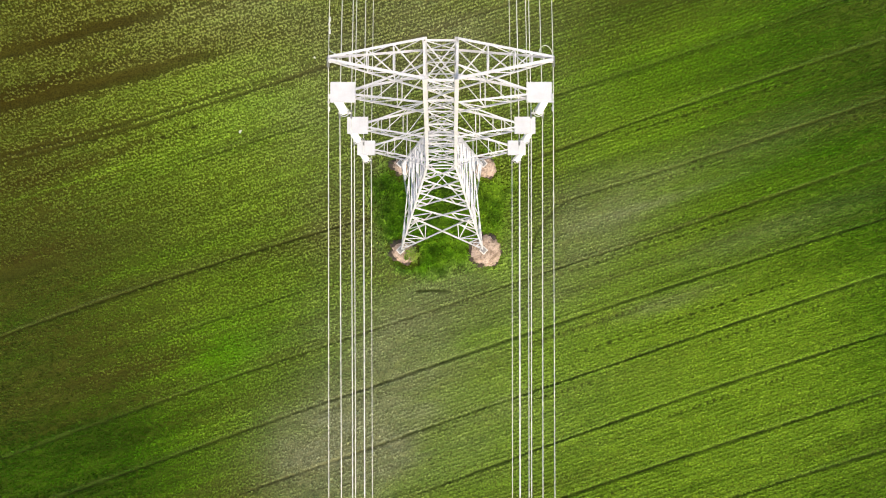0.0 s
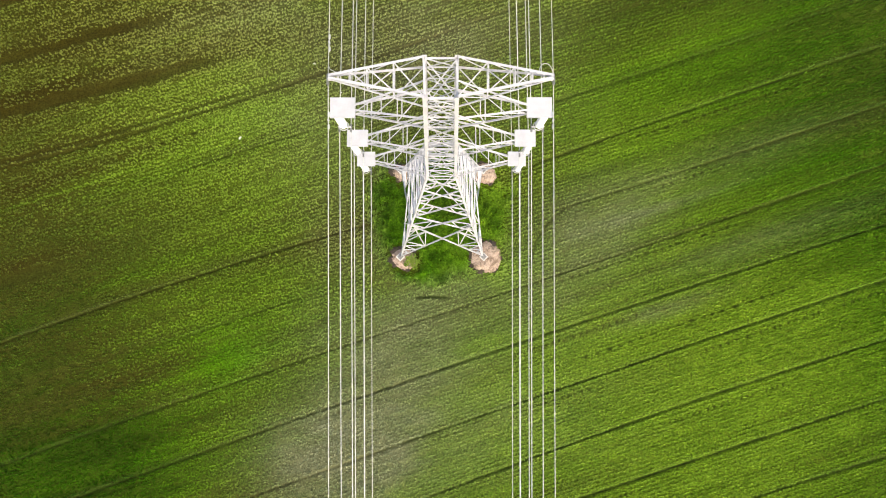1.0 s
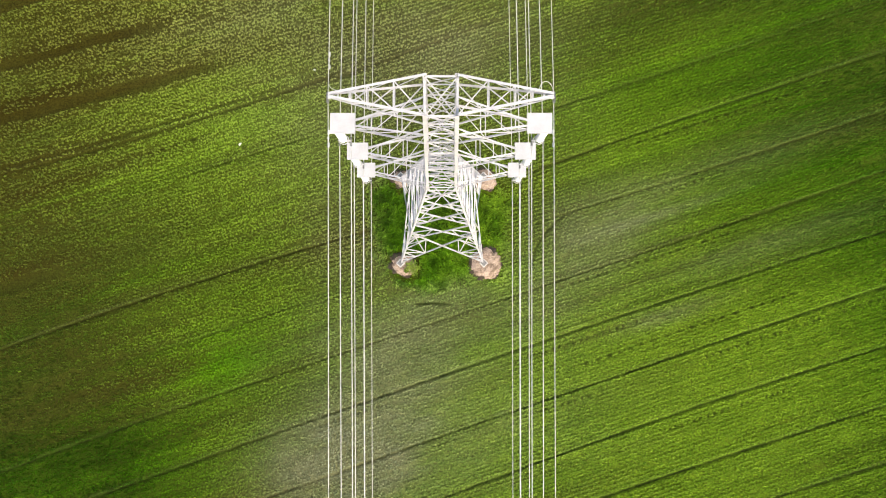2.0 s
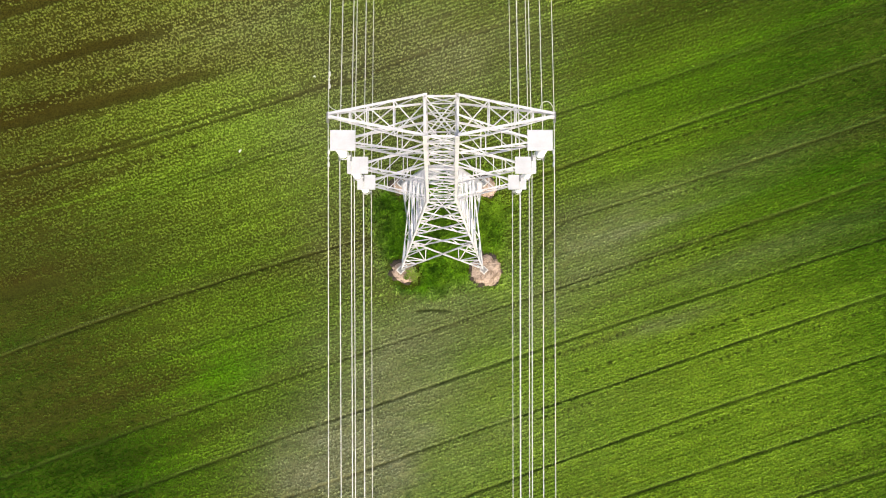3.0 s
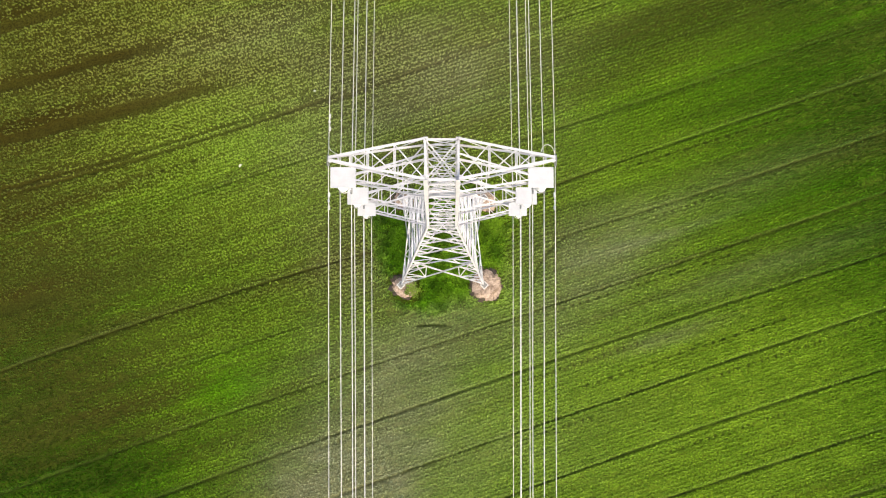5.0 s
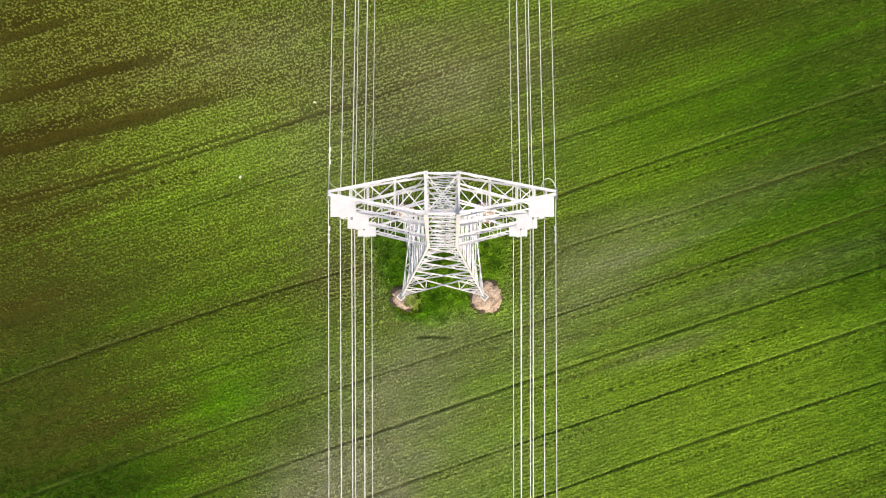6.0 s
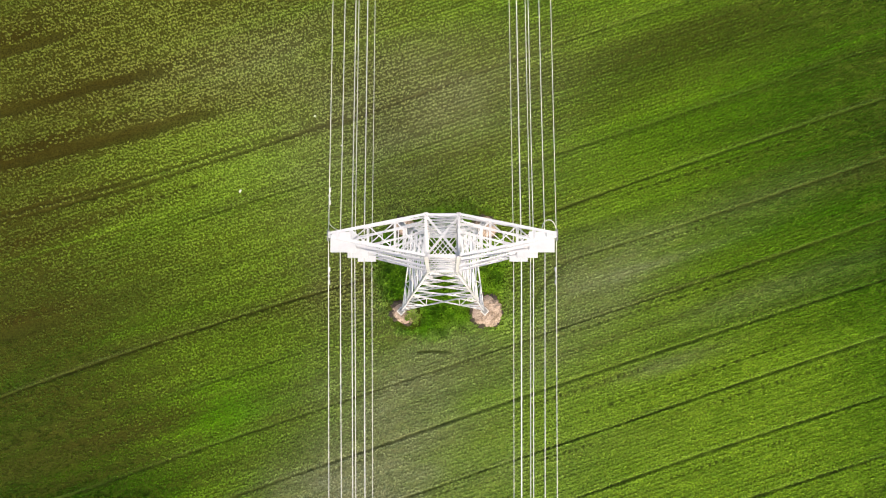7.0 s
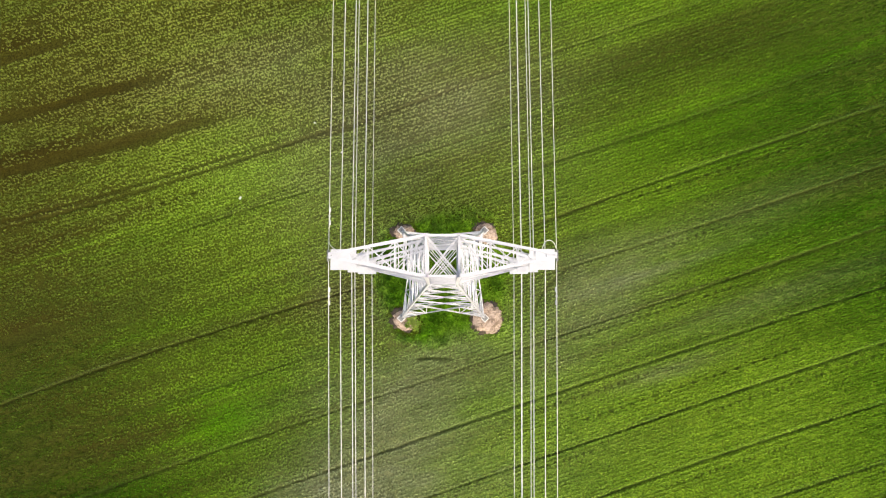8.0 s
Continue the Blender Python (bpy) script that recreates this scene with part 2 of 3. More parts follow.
STRAW = [
    (24, -14, 20, 12, 0.12), (1, 9, 11, 10, 0.28), (-34, 20, 16, 9, 0.4), (-14, 12, 12, 8, 0.15), (-24, 19, 11, 4, 0.5),
    (-10, 22, 9, 4, 0.3), (-10, -3, 6, 4, 0.25), (8, 22, 9, 4, 0.2), (-4, 19, 15, 6, 0.35)]
# mist over the field and pale ground, painted into crop and soil colour
PALE_HAZE_NORTH = [
    (16, 0.5, 8, 3, 0.45), (-9, 6, 8, 9, 0.22), (9, 11, 7, 6, 0.15), (-18, 23, 12, 4, 0.25), (-3, 18, 15, 6, 0.5), (30, 6, 12, 2, 0.25),
    (24, 1, 7, 0.6, 0.4), (0, 14, 10, 3, 0.15)]
PALE_HAZE_SOUTH = [
    (-11.5, -27.5, 6.5, 5, 0.65), (-5, -16, 5, 5, 0.4), (-3, -9, 11, 4, 0.36), (-9, -3, 5, 4, 0.2), (2, -22, 14, 7, 0.32), (33, -3, 12, 1.5, 0.3),
    (16, -3.4, 7, 2.6, 0.45), (-10.3, -24.2, 6.5, 5, 0.95), (-5, -18, 9, 6, 0.42), (12, -9, 8, 3, 0.3), (23, -10, 6, 1, 0.4),
    (-2, -11, 8, 2, 0.25)]


def patches(table, u, v):
    total = np.zeros_like(u)
    for cx, cy, lu, lv, amount in table:
        cu = cx * math.cos(ROWS_AT) + cy * math.sin(ROWS_AT)
        cv = -cx * math.sin(ROWS_AT) + cy * math.cos(ROWS_AT)
        total += amount * np.exp(-((u - cu) / lu) ** 2 - ((v - cv) / lv) ** 2)
    return total


# the sower's curves: centre, radius, first and last angle, strength
ARCS = ((16.63, -5.97, 7.46, 1.9, 3.05, 0.6), (4.67, 3.78, 3.91, 4.5, 5.5, 0.6), (-1.0, -30.0, 21.3, 1.49, 1.65, 1.0))


def tower_plot(x, y):
    """1 in the unploughed plot round the tower's feet, 0 in the crop."""
    r = (np.abs(x + 0.1) / 6.8) ** 3 + (np.abs(y + 0.1) / 6.5) ** 3
    return 1 - step(0.45, 1.6, r + (fractal(x * 0.5, y * 0.5, 5) - 0.5) * 1.5)


def field(x, y):
    """What grows where, with a painted vignette and haze: a dictionary of amounts between 0 and 1."""
    u = x * math.cos(ROWS_AT) + y * math.sin(ROWS_AT)
    v = -x * math.sin(ROWS_AT) + y * math.cos(ROWS_AT)
    wob = (value_noise(u * 0.09, v * 0.3, 11) - 0.5) * 0.15 + (value_noise(u * 0.8, v * 0.9, 12) - 0.5) * 0.04
    track, lit_ridge = np.zeros_like(x), np.zeros_like(x)
    for tr in WEST_TRACKS + EAST_TRACKS:
        v0, u0, u1, half, amount = tr[0], *tr[3:]
        at = run_of(tr, u) + wob * 0.5
        fade = 3 + 12 * max(0.0, half - 0.3)
        ends = step(u0 - 1, u0 + 6, u) * (1 - step(u1 - fade * 2.5, u1 + fade, u))
        worn = 0.55 + 0.40 * value_noise(u * 0.35, v * 0.2 + v0, 13) + 0.35 * value_noise(u * 1.1, v * 0.3 + v0, 15)
        soft = 1.3
        if half > 0.3:
            soft, at = 1.0 + 1.8 * fractal(u * 0.12, v * 0.1 + v0, 16), at + 0.4 * (fractal(u * 0.2, v * 0.1 + v0, 17) - 0.5)
        track = np.maximum(track, amount * ends * worn * (1 - step(half * 0.45, half * soft, np.abs(v - at))))
        if half < 0.3:
            # raised north bank of the track; its sunlit face is painted paler
            lit_ridge = np.maximum(lit_ridge, amount * ends * (1 - step(0.04, 0.16, np.abs(v - at - half - 0.14))) * (0.35 + value_noise(u * 0.25, v * 0.1, 14)))
    # lug marks beside the main tracks
    for v0, u0, u1, gap in ((-16.25, -20, 45, 0.75), (-21.85, -10, 45, 0.8), (-10.5, 8, 45, 0.9), (-27.6, -5, 40, 0.7), (-4.3, 14, 45, 0.9), (-33.1, 0, 40, 0.8), (1.3, 14, 50, 1.1), (-18.6, 5, 40, 1.3), (16.2, -40, 0, 1.4)):
        ph = np.abs(((u / gap + value_noise(u * 0.5, v * 0 + v0, 31) * 0.9) % 1) - 0.5)
        lug = (1 - step(0.12, 0.26, ph)) * (1 - step(0.08, 0.22, np.abs(v - v0 - wob * 1.4))) * step(u0, u0 + 4, u) * (1 - step(u1 - 4, u1, u))
        track = np.maximum(track, 0.90 * lug * step(0.45, 0.6, value_noise(u * 0.16, v * 0 + v0, 32)))
    # the sower's curve round the tower plot, on both sides
    for cx, cy, r, q0, q1, amount in ARCS:
        dist = np.abs(np.hypot(x - cx, y - cy) - r + wob)
        q = np.arctan2(y - cy, x - cx) % (2 * math.pi)
        track = np.maximum(track, amount * (1 - step(0.06, 0.24, dist)) * step(q0 - 0.6 / r, q0 + 0.6 / r, q) * (1 - step(q1 - 0.6 / r, q1 + 0.6 / r, q)))
    # a short wheel mark across the rows
    along = np.clip(((x - 42.93) * 0.788 + (y - 10.14) * -1.074) / 1.7744, 0, 1)
    track = np.maximum(track, 0.8 * (1 - step(0.06, 0.24, np.hypot(x - 42.93 - along * 0.788, y - 10.14 - along * -1.074))))
    band = fractal(u * 0.035, v * 0.42, 21)
    blot = fractal(u * 0.10, v * 0.22, 22)
    grain = fractal(u * 1.3, v * 2.2, 23)
    left = step(14, -34, x - 0.15 * y)
    bare = 0.03 + 0.08 * step(18, 46, -x) + 0.20 * step(28, 46, -x) * step(-6, 6, y) * (0.4 + 1.2 * band) + 0.22 * left * step(0.47, 0.62, band) + 0.14 * step(0.50, 0.75, blot) * (0.5 + 0.5 * left) + 0.8 * patches(BARE, u, v) * (0.7 + 0.6 * (grain - 0.5))
    plot = tower_plot(x, y)
    corner = step(-23.5, -27.5, y - 0.33 * (x + 45) + 3 * (blot - 0.5)) * step(-20, -34, x)
    # the abs(x) term dims the crop outwards: lens vignette put into its colour
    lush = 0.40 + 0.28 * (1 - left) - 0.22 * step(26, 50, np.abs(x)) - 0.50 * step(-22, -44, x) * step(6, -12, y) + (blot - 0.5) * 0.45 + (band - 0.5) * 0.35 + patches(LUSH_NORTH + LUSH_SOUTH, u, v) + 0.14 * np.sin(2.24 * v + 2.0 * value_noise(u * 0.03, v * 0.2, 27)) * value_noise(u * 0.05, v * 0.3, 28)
    drill = np.floor(v / ROW_GAP + 0.5)
    streak = 0.6 * value_noise(u * 0.06, drill * 0.83, 81) + 0.4 * value_noise(u * 0.035, v * 0.9, 82) - 0.5
    lush = lush + 0.38 * streak
    deep = 0.05 + patches(DEEP, u, v) + (fractal(u * 0.05, v * 0.13, 24) - 0.5) * 0.4
    dry = 0.05 + 0.34 * left * step(-14, 20, y) + 0.18 * left + (band - 0.5) * 0.45 - 0.45 * streak - patches(LUSH_NORTH + LUSH_SOUTH, u, v) * 0.5 + patches(PALE_HAZE_NORTH + PALE_HAZE_SOUTH, u, v) * 0.35 + 0.35 * bare + patches(STRAW, u, v) - 0.45 * corner
    pale_haze = patches(PALE_HAZE_NORTH + PALE_HAZE_SOUTH, u, v) * (0.6 + 0.8 * (fractal(u * 0.25, v * 0.5, 25) - 0.3))
    yellow = np.exp(-((x + 3.1) ** 2 + (y + 5.1) ** 2) / 0.8)
    # deep also rises with abs(x), as part of the painted vignette
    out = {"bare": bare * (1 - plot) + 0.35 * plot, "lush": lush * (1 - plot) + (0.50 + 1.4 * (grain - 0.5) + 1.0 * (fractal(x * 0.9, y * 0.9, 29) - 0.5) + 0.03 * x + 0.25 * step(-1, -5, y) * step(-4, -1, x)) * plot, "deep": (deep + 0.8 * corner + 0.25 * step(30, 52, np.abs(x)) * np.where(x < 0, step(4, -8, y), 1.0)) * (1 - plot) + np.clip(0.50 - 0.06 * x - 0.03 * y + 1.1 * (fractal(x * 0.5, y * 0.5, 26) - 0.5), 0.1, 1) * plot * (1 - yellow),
           # the banks' painted sunlight also pales the crop a little here
           "dry": dry * (1 - plot) + 0.7 * yellow, "pale_haze": (pale_haze + 0.10 * lit_ridge) * (1 - plot), "track": track * (1 - 0.6 * plot), "lit_ridge": lit_ridge * (1 - plot), "streak": (streak + 0.5) * (1 - plot)}
    return {k: np.clip(w, 0, 1) for k, w in out.items()}, plot, grain


def outward(edge, sign):
    steps, d = [], 1.0
    while edge < 2600:
        edge += d
        d *= 1.6
        steps.append(sign * edge)
    return steps


# the sheet's grid lies along and across the rows, finer across them
gx = np.array(sorted(outward(64, -1) + list(np.arange(-64, 64.01, 0.30)) + outward(64, 1)))
gy = np.array(sorted(outward(52, -1) + list(np.arange(-52, 48.01, 0.11)) + outward(48, 1)))
U, V = [a.ravel() for a in np.meshgrid(gx, gy)]
X, Y = U * math.cos(ROWS_AT) - V * math.sin(ROWS_AT), U * math.sin(ROWS_AT) + V * math.cos(ROWS_AT)
amounts, plot, grain = field(X, Y)
near = (np.abs(X) < 70) & (np.abs(Y) < 55)
Z = np.where(near, (grain - 0.5) * 0.08 - 0.10 * amounts["track"] + 0.04 * amounts["lit_ridge"] + 0.05 * plot * (fractal(X * 0.5, Y * 0.5, 41) - 0.3), 0.0)
nx, ny = len(gx), len(gy)
idx = np.arange(nx * ny).reshape(ny, nx)
quads = np.stack([idx[:-1, :-1], idx[:-1, 1:], idx[1:, 1:], idx[1:, :-1]], -1).reshape(-1, 4)


def quick_mesh(name, co, faces, mat, attributes):
    """A mesh of quads straight from arrays, with a float per vertex for each attribute."""
    me = bpy.data.meshes.new(name)
    me.vertices.add(len(co))
    me.vertices.foreach_set("co", co.astype(np.float32).ravel())
    me.loops.add(faces.size)
    me.loops.foreach_set("vertex_index", faces.astype(np.int32).ravel())
    me.polygons.add(len(faces))
    me.polygons.foreach_set("loop_start", np.arange(0, faces.size, 4, dtype=np.int32))
    me.polygons.foreach_set("loop_total", np.full(len(faces), 4, dtype=np.int32))
    for key, w in attributes.items():
        me.attributes.new(key, 'FLOAT', 'POINT').data.foreach_set("value", w.astype(np.float32))
    me.materials.append(mat)
    me.update(calc_edges=True)
    return new(name, me)


del amounts["streak"]
ground = quick_mesh("ground", np.stack([X, Y, Z], -1), quads, ground_mat, amounts)
ground.data.polygons.foreach_set("use_smooth", np.ones(len(quads), dtype=bool))
tagged(ground, "sown field soil with wheel tracks and bare brown strips", "field", kind="structure")


def blades(name, px, py, count, reach, width, height, mat, jitter, spread, lift=None):
    """Tufts of leaning blades at the given places, each blade a bent quad of its own."""
    rng = np.random.default_rng(7)
    amounts, _, grain = field(px, py)
    # edge and corner terms paint the lens's falloff into the blades
    # the bank beside each track is brightened as if sunlit
    amounts["vignetted_tone"] = np.clip((0.5 + (1.1 - 0.25 * step(5, -22, px)) * (rng.beta(2.4, 2.4, len(px)) - 0.5)) + (grain - 0.5) * 0.65 + (amounts["streak"] - 0.5) * 0.5 + 0.22 * step(8, 40, px) * step(4, -14, py) + 0.36 * step(-12, -30, py) * step(-12, 14, px) - 0.24 * tower_plot(px, py) + 1.5 * np.exp(-((px + 3.1) ** 2 + (py + 5.1) ** 2) / 0.8) - 0.16 * amounts["bare"] - 0.06 * np.exp(-((px - 1) / 12) ** 2 - ((py - 4) / 10) ** 2) + 0.36 * np.exp(-((px + 4) / 14) ** 2 - ((py - 18) / 7) ** 2) + 0.30 * amounts["lit_ridge"] + 0.16 - 0.26 * step(14, 48, np.abs(px + 2)) - 0.28 * step(4, 44, px + py) - 0.36 * step(20, 45, -px) * step(6, -10, py) - 0.16 * step(28, 46, -px) * step(-4, 6, py) - 0.25 * step(-25, -36, px) * step(-19, -25, py), 0, 1)
    px, py = np.repeat(px, count), np.repeat(py, count)
    amounts = {k: np.repeat(w, count) for k, w in amounts.items() if k in ("lush", "deep", "dry", "vignetted_tone", "pale_haze")}
    k = len(px)
    q = ROWS_AT + math.pi * rng.integers(0, 2, k) + rng.normal(0, 1, k) * spread * (0.72 + 0.45 * step(6, -20, px))
    ln = reach * rng.uniform(0.6, 1.35, k)
    wd = width * rng.uniform(0.6, 1.3, k)
    ht = height * rng.uniform(0.4, 1.3, k)
    bx, by = px + rng.normal(0, jitter, k), py + rng.normal(0, jitter, k)
    dx, dy = np.cos(q), np.sin(q)
    co = np.empty((k, 4, 3))
    for c, (along, side, up) in enumerate(((0, -0.5, -0.03), (0, 0.5, -0.03), (1, 0.25, 1), (1, -0.25, 0.85))):
        co[:, c, 0] = bx + dx * ln * along - dy * wd * side
        co[:, c, 1] = by + dy * ln * along + dx * wd * side
        co[:, c, 2] = ht * up + (0 if lift is None else np.repeat(lift, count))
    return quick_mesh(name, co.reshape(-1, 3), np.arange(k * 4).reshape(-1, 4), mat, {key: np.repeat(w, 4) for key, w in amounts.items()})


def sow():
    rng = np.random.default_rng(3)
    vs, us = np.arange(-125, 115) * ROW_GAP, np.arange(-64, 64, 0.105)
    U, V = [a.ravel() for a in np.meshgrid(us, vs)]
    U = U + rng.uniform(-0.1, 0.1, U.size)
    x = U * math.cos(ROWS_AT) - V * math.sin(ROWS_AT)
    y = U * math.sin(ROWS_AT) + V * math.cos(ROWS_AT)
    keep = (np.abs(x) < 51) & (y > -36) & (y < 30)
    U, V, x, y = U[keep], V[keep], x[keep], y[keep]
    V0 = V
    swerve = (value_noise(U * 0.06, V * 0.05, 51) - 0.5) * 0.25
    V = V + swerve + rng.normal(0, 1, V.size) * (0.046 + 0.040 * step(8, -20, x))
    x = U * math.cos(ROWS_AT) - V * math.sin(ROWS_AT)
    y = U * math.sin(ROWS_AT) + V * math.cos(ROWS_AT)
    a, plot, grain = field(x, y)
    chance = (1 - 0.55 * a["bare"]) * (1 - step(0.12, 0.38, a["track"])) * (1 - 0.1 * a["pale_haze"]) * (1 - plot) * (0.62 + 0.38 * step(0.34, 0.52, grain)) * (1 - 0.22 * step(-14, -34, x) * step(4, -10, y)) * (1 - 0.55 * step(0.66, 0.76, value_noise(U * 0.45, np.floor(V0 / ROW_GAP + 0.5) * 1.37, 83)))
    keep = rng.uniform(0, 1, x.size) < chance
    return x[keep], y[keep]


sx_, sy_ = sow()
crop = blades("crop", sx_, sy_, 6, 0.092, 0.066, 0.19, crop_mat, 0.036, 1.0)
tagged(crop, "young green crop sown in slanting rows on brown soil", "crop", kind="stuff")

rng = np.random.default_rng(9)
wx, wy = rng.uniform(-8.5, 8.5, 26000), rng.uniform(-9.5, 8.5, 26000)
inside = rng.uniform(0, 1, wx.size) < tower_plot(wx, wy) * (0.25 + 0.9 * fractal(wx * 0.8, wy * 0.8, 61))
for hx_, hy_, hr in ((4.55, -4.52, 1.85), (-3.85, -4.78, 1.65), (-4.0, 4.1, 1.5), (4.42, 4.12, 1.6)):
    inside &= np.hypot(wx - hx_, wy - hy_) > hr * (0.85 + 0.4 * value_noise(wx * 2, wy * 2, 71))
tuft = (np.hypot(wx + 3.15, wy + 5.05) < 0.45 + 0.5 * value_noise(wx * 3, wy * 3, 72)) & (rng.uniform(0, 1, wx.size) < 0.38)
inside |= tuft
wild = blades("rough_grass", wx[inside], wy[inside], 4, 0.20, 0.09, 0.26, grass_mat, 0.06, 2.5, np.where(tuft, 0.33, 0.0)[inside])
tagged(wild, "lush dark green grass growing round the tower feet", "grass", kind="stuff")


# ---- the lattice tower ----
Z_FOOT, Z_WAIST, Z_TOP = 0.35, 28.4, 43.4
ARMS = ((39.33, 4.13), (33.8, 4.25), (28.5, 4.45))


def half(z):
    """Half the tower's width across the line and along it at a height."""
    if z < Z_WAIST:
        f = z / Z_WAIST
        return 4.27 + (0.86 - 4.27) * f, 4.5 + (1.02 - 4.5) * f
    f = (z - Z_WAIST) / (Z_TOP - Z_WAIST)
    return 0.86 + (0.61 - 0.86) * f, 1.02 + (0.74 - 1.02) * f


def corner(sx, sy, z):
    hx, hy = half(z)
    return Vector((sx * hx, sy * hy, z))


tower = new("transmission_tower")
tagged(tower, "tall white-painted steel lattice pylon with four crossarm levels on the field", "pylon")


def bar(name, a, b, w, inward, parent=None, flat=True):
    bm = bmesh.new()
    angle_bar(bm, a, b, w, inward, flat=flat)
    return part(name, bm, steel, parent or tower)


FACES = (((-1, -1), (1, -1)), ((1, -1), (1, 1)), ((1, 1), (-1, 1)), ((-1, 1), (-1, -1)))
for sx, sy in ((-1, -1), (1, -1), (1, 1), (-1, 1)):
    inw = (-sx, -sy, 0)
    bar("leg", corner(sx, sy, Z_FOOT), corner(sx, sy, Z_WAIST), 0.13, inw, flat=False)
    bar("cage_leg", corner(sx, sy, Z_WAIST), corner(sx, sy, Z_TOP), 0.155, inw, flat=False)
    bm = bmesh.new()
    c = corner(sx, sy, Z_WAIST)
    block(bm, Matrix.Translation(c + Vector((0, 0, -0.35))) @ Matrix.Rotation(math.atan2(sy, sx), 4, 'Z'), 0.05, 0.42, 0.7, 0.008)
    part("gusset_plate", bm, steel, tower)


def cross(a, b, z0, z1, w, name="brace"):
    """Two crossing diagonals in one face, and the bolted plate where they meet."""
    mid = (corner(*a, z0) + corner(*b, z0)) / 2
    inw = -Vector((mid.x, mid.y, 0))
    shift = inw.normalized() * 0.03
    bar(name, corner(*a, z0), corner(*b, z1), w, inw)
    bar(name, corner(*b, z0) + shift, corner(*a, z1) + shift, w, inw)


def mixed(a, b, f):
    return a + (b - a) * f


for a, b in FACES:
    # the tall bottom panel with its redundant members
    rw = 0.074
    inw = -Vector((a[0] + b[0], a[1] + b[1], 0))
    z1 = 14.9
    cross(a, b, Z_FOOT, z1, 0.11)
    wide = half(Z_FOOT)[0] / (half(Z_FOOT)[0] + half(z1)[0])
    for p, q in ((a, b), (b, a)):
        foot, head = corner(*p, Z_FOOT), corner(*p, z1)
        meet = mixed(foot, corner(*q, z1), wide)
        for f, g in ((0.13, 0.20), (0.26, 0.20), (0.26, 0.40), (0.40, 0.40), (0.40, 0.62), (0.54, 0.62)):
            bar("redundant", mixed(foot, head, f), mixed(foot, meet, g), rw, inw)
        for f, g in ((0.54, 0.45), (0.68, 0.45), (0.68, 0.20), (0.84, 0.20)):
            bar("redundant", mixed(foot, head, f), mixed(head, meet, g), rw, inw)
        bar("redundant", mixed(foot, meet, 0.62), mixed(head, meet, 0.45), rw, inw)
        bar("redundant", mixed(foot, meet, 0.62), mixed(head, meet, 0.10), rw, inw)
    for z0, z1, w in ((12.5, 18.0, 0.10), (18.0, 22.2, 0.092), (22.2, 25.3, 0.085), (25.3, 27.8, 0.078)):
        cross(a, b, z0, z1, w)
        for p, q in ((a, b), (b, a)):
            lower, upper = mixed(corner(*p, z0), corner(*q, z1), 0.28), mixed(corner(*q, z0), corner(*p, z1), 0.72)
            zm = (z0 + z1) / 2
            bar("redundant", corner(*p, zm), lower, rw, inw)
            bar("redundant", corner(*p, zm), upper, rw, inw)
            bar("redundant", lower, upper, rw * 0.8, inw)
            bar("redundant", mixed(corner(*p, z0), corner(*p, z1), 0.2), mixed(corner(*p, z0), corner(*q, z1), 0.2), rw, inw)
    if a[0] == b[0]:
        for z in (12.5, 15.2, 18.0, 20.2, 22.2, 23.8, 25.3, 26.6):
            bar("side_strut", corner(*a, z), corner(*b, z), 0.08, inw)
    bar("strut", corner(*a, 27.8), corner(*b, 27.8), 0.06, inw)
    bar("strut", corner(*a, Z_WAIST), corner(*b, Z_WAIST), 0.07, inw)
    # the cage between the crossarms
    nodes = (28.5, 30.1, 32.0, 33.8, 35.4, 37.4, 39.33, 40.8, 42.2, 43.2)
    for z0, z1 in zip(nodes, nodes[1:]):
        cross(a, b, z0, z1, 0.038)
        for f in ((0.25, 0.75) if a[0] == b[0] else ()):
            zf = z0 + (z1 - z0) * f
            bar("redundant", corner(*a, zf), corner(*b, zf), 0.034, inw)
    for z in nodes[1:]:
        bar("strut", corner(*a, z), corner(*b, z), 0.05 if z < 43 else 0.08, inw)
for z in (43.18, 42.2, 39.33, 33.8, 28.5, 18.0):
    w = 0.045 if z > 20 else 0.08
    bar("plan_brace", corner(-1, -1, z), corner(1, 1, z), w, (0, 0, -1))
    bar("plan_brace", corner(1, -1, z) - Vector((0, 0, 0.03)), corner(-1, 1, z) - Vector((0, 0, 0.03)), w, (0, 0, -1))


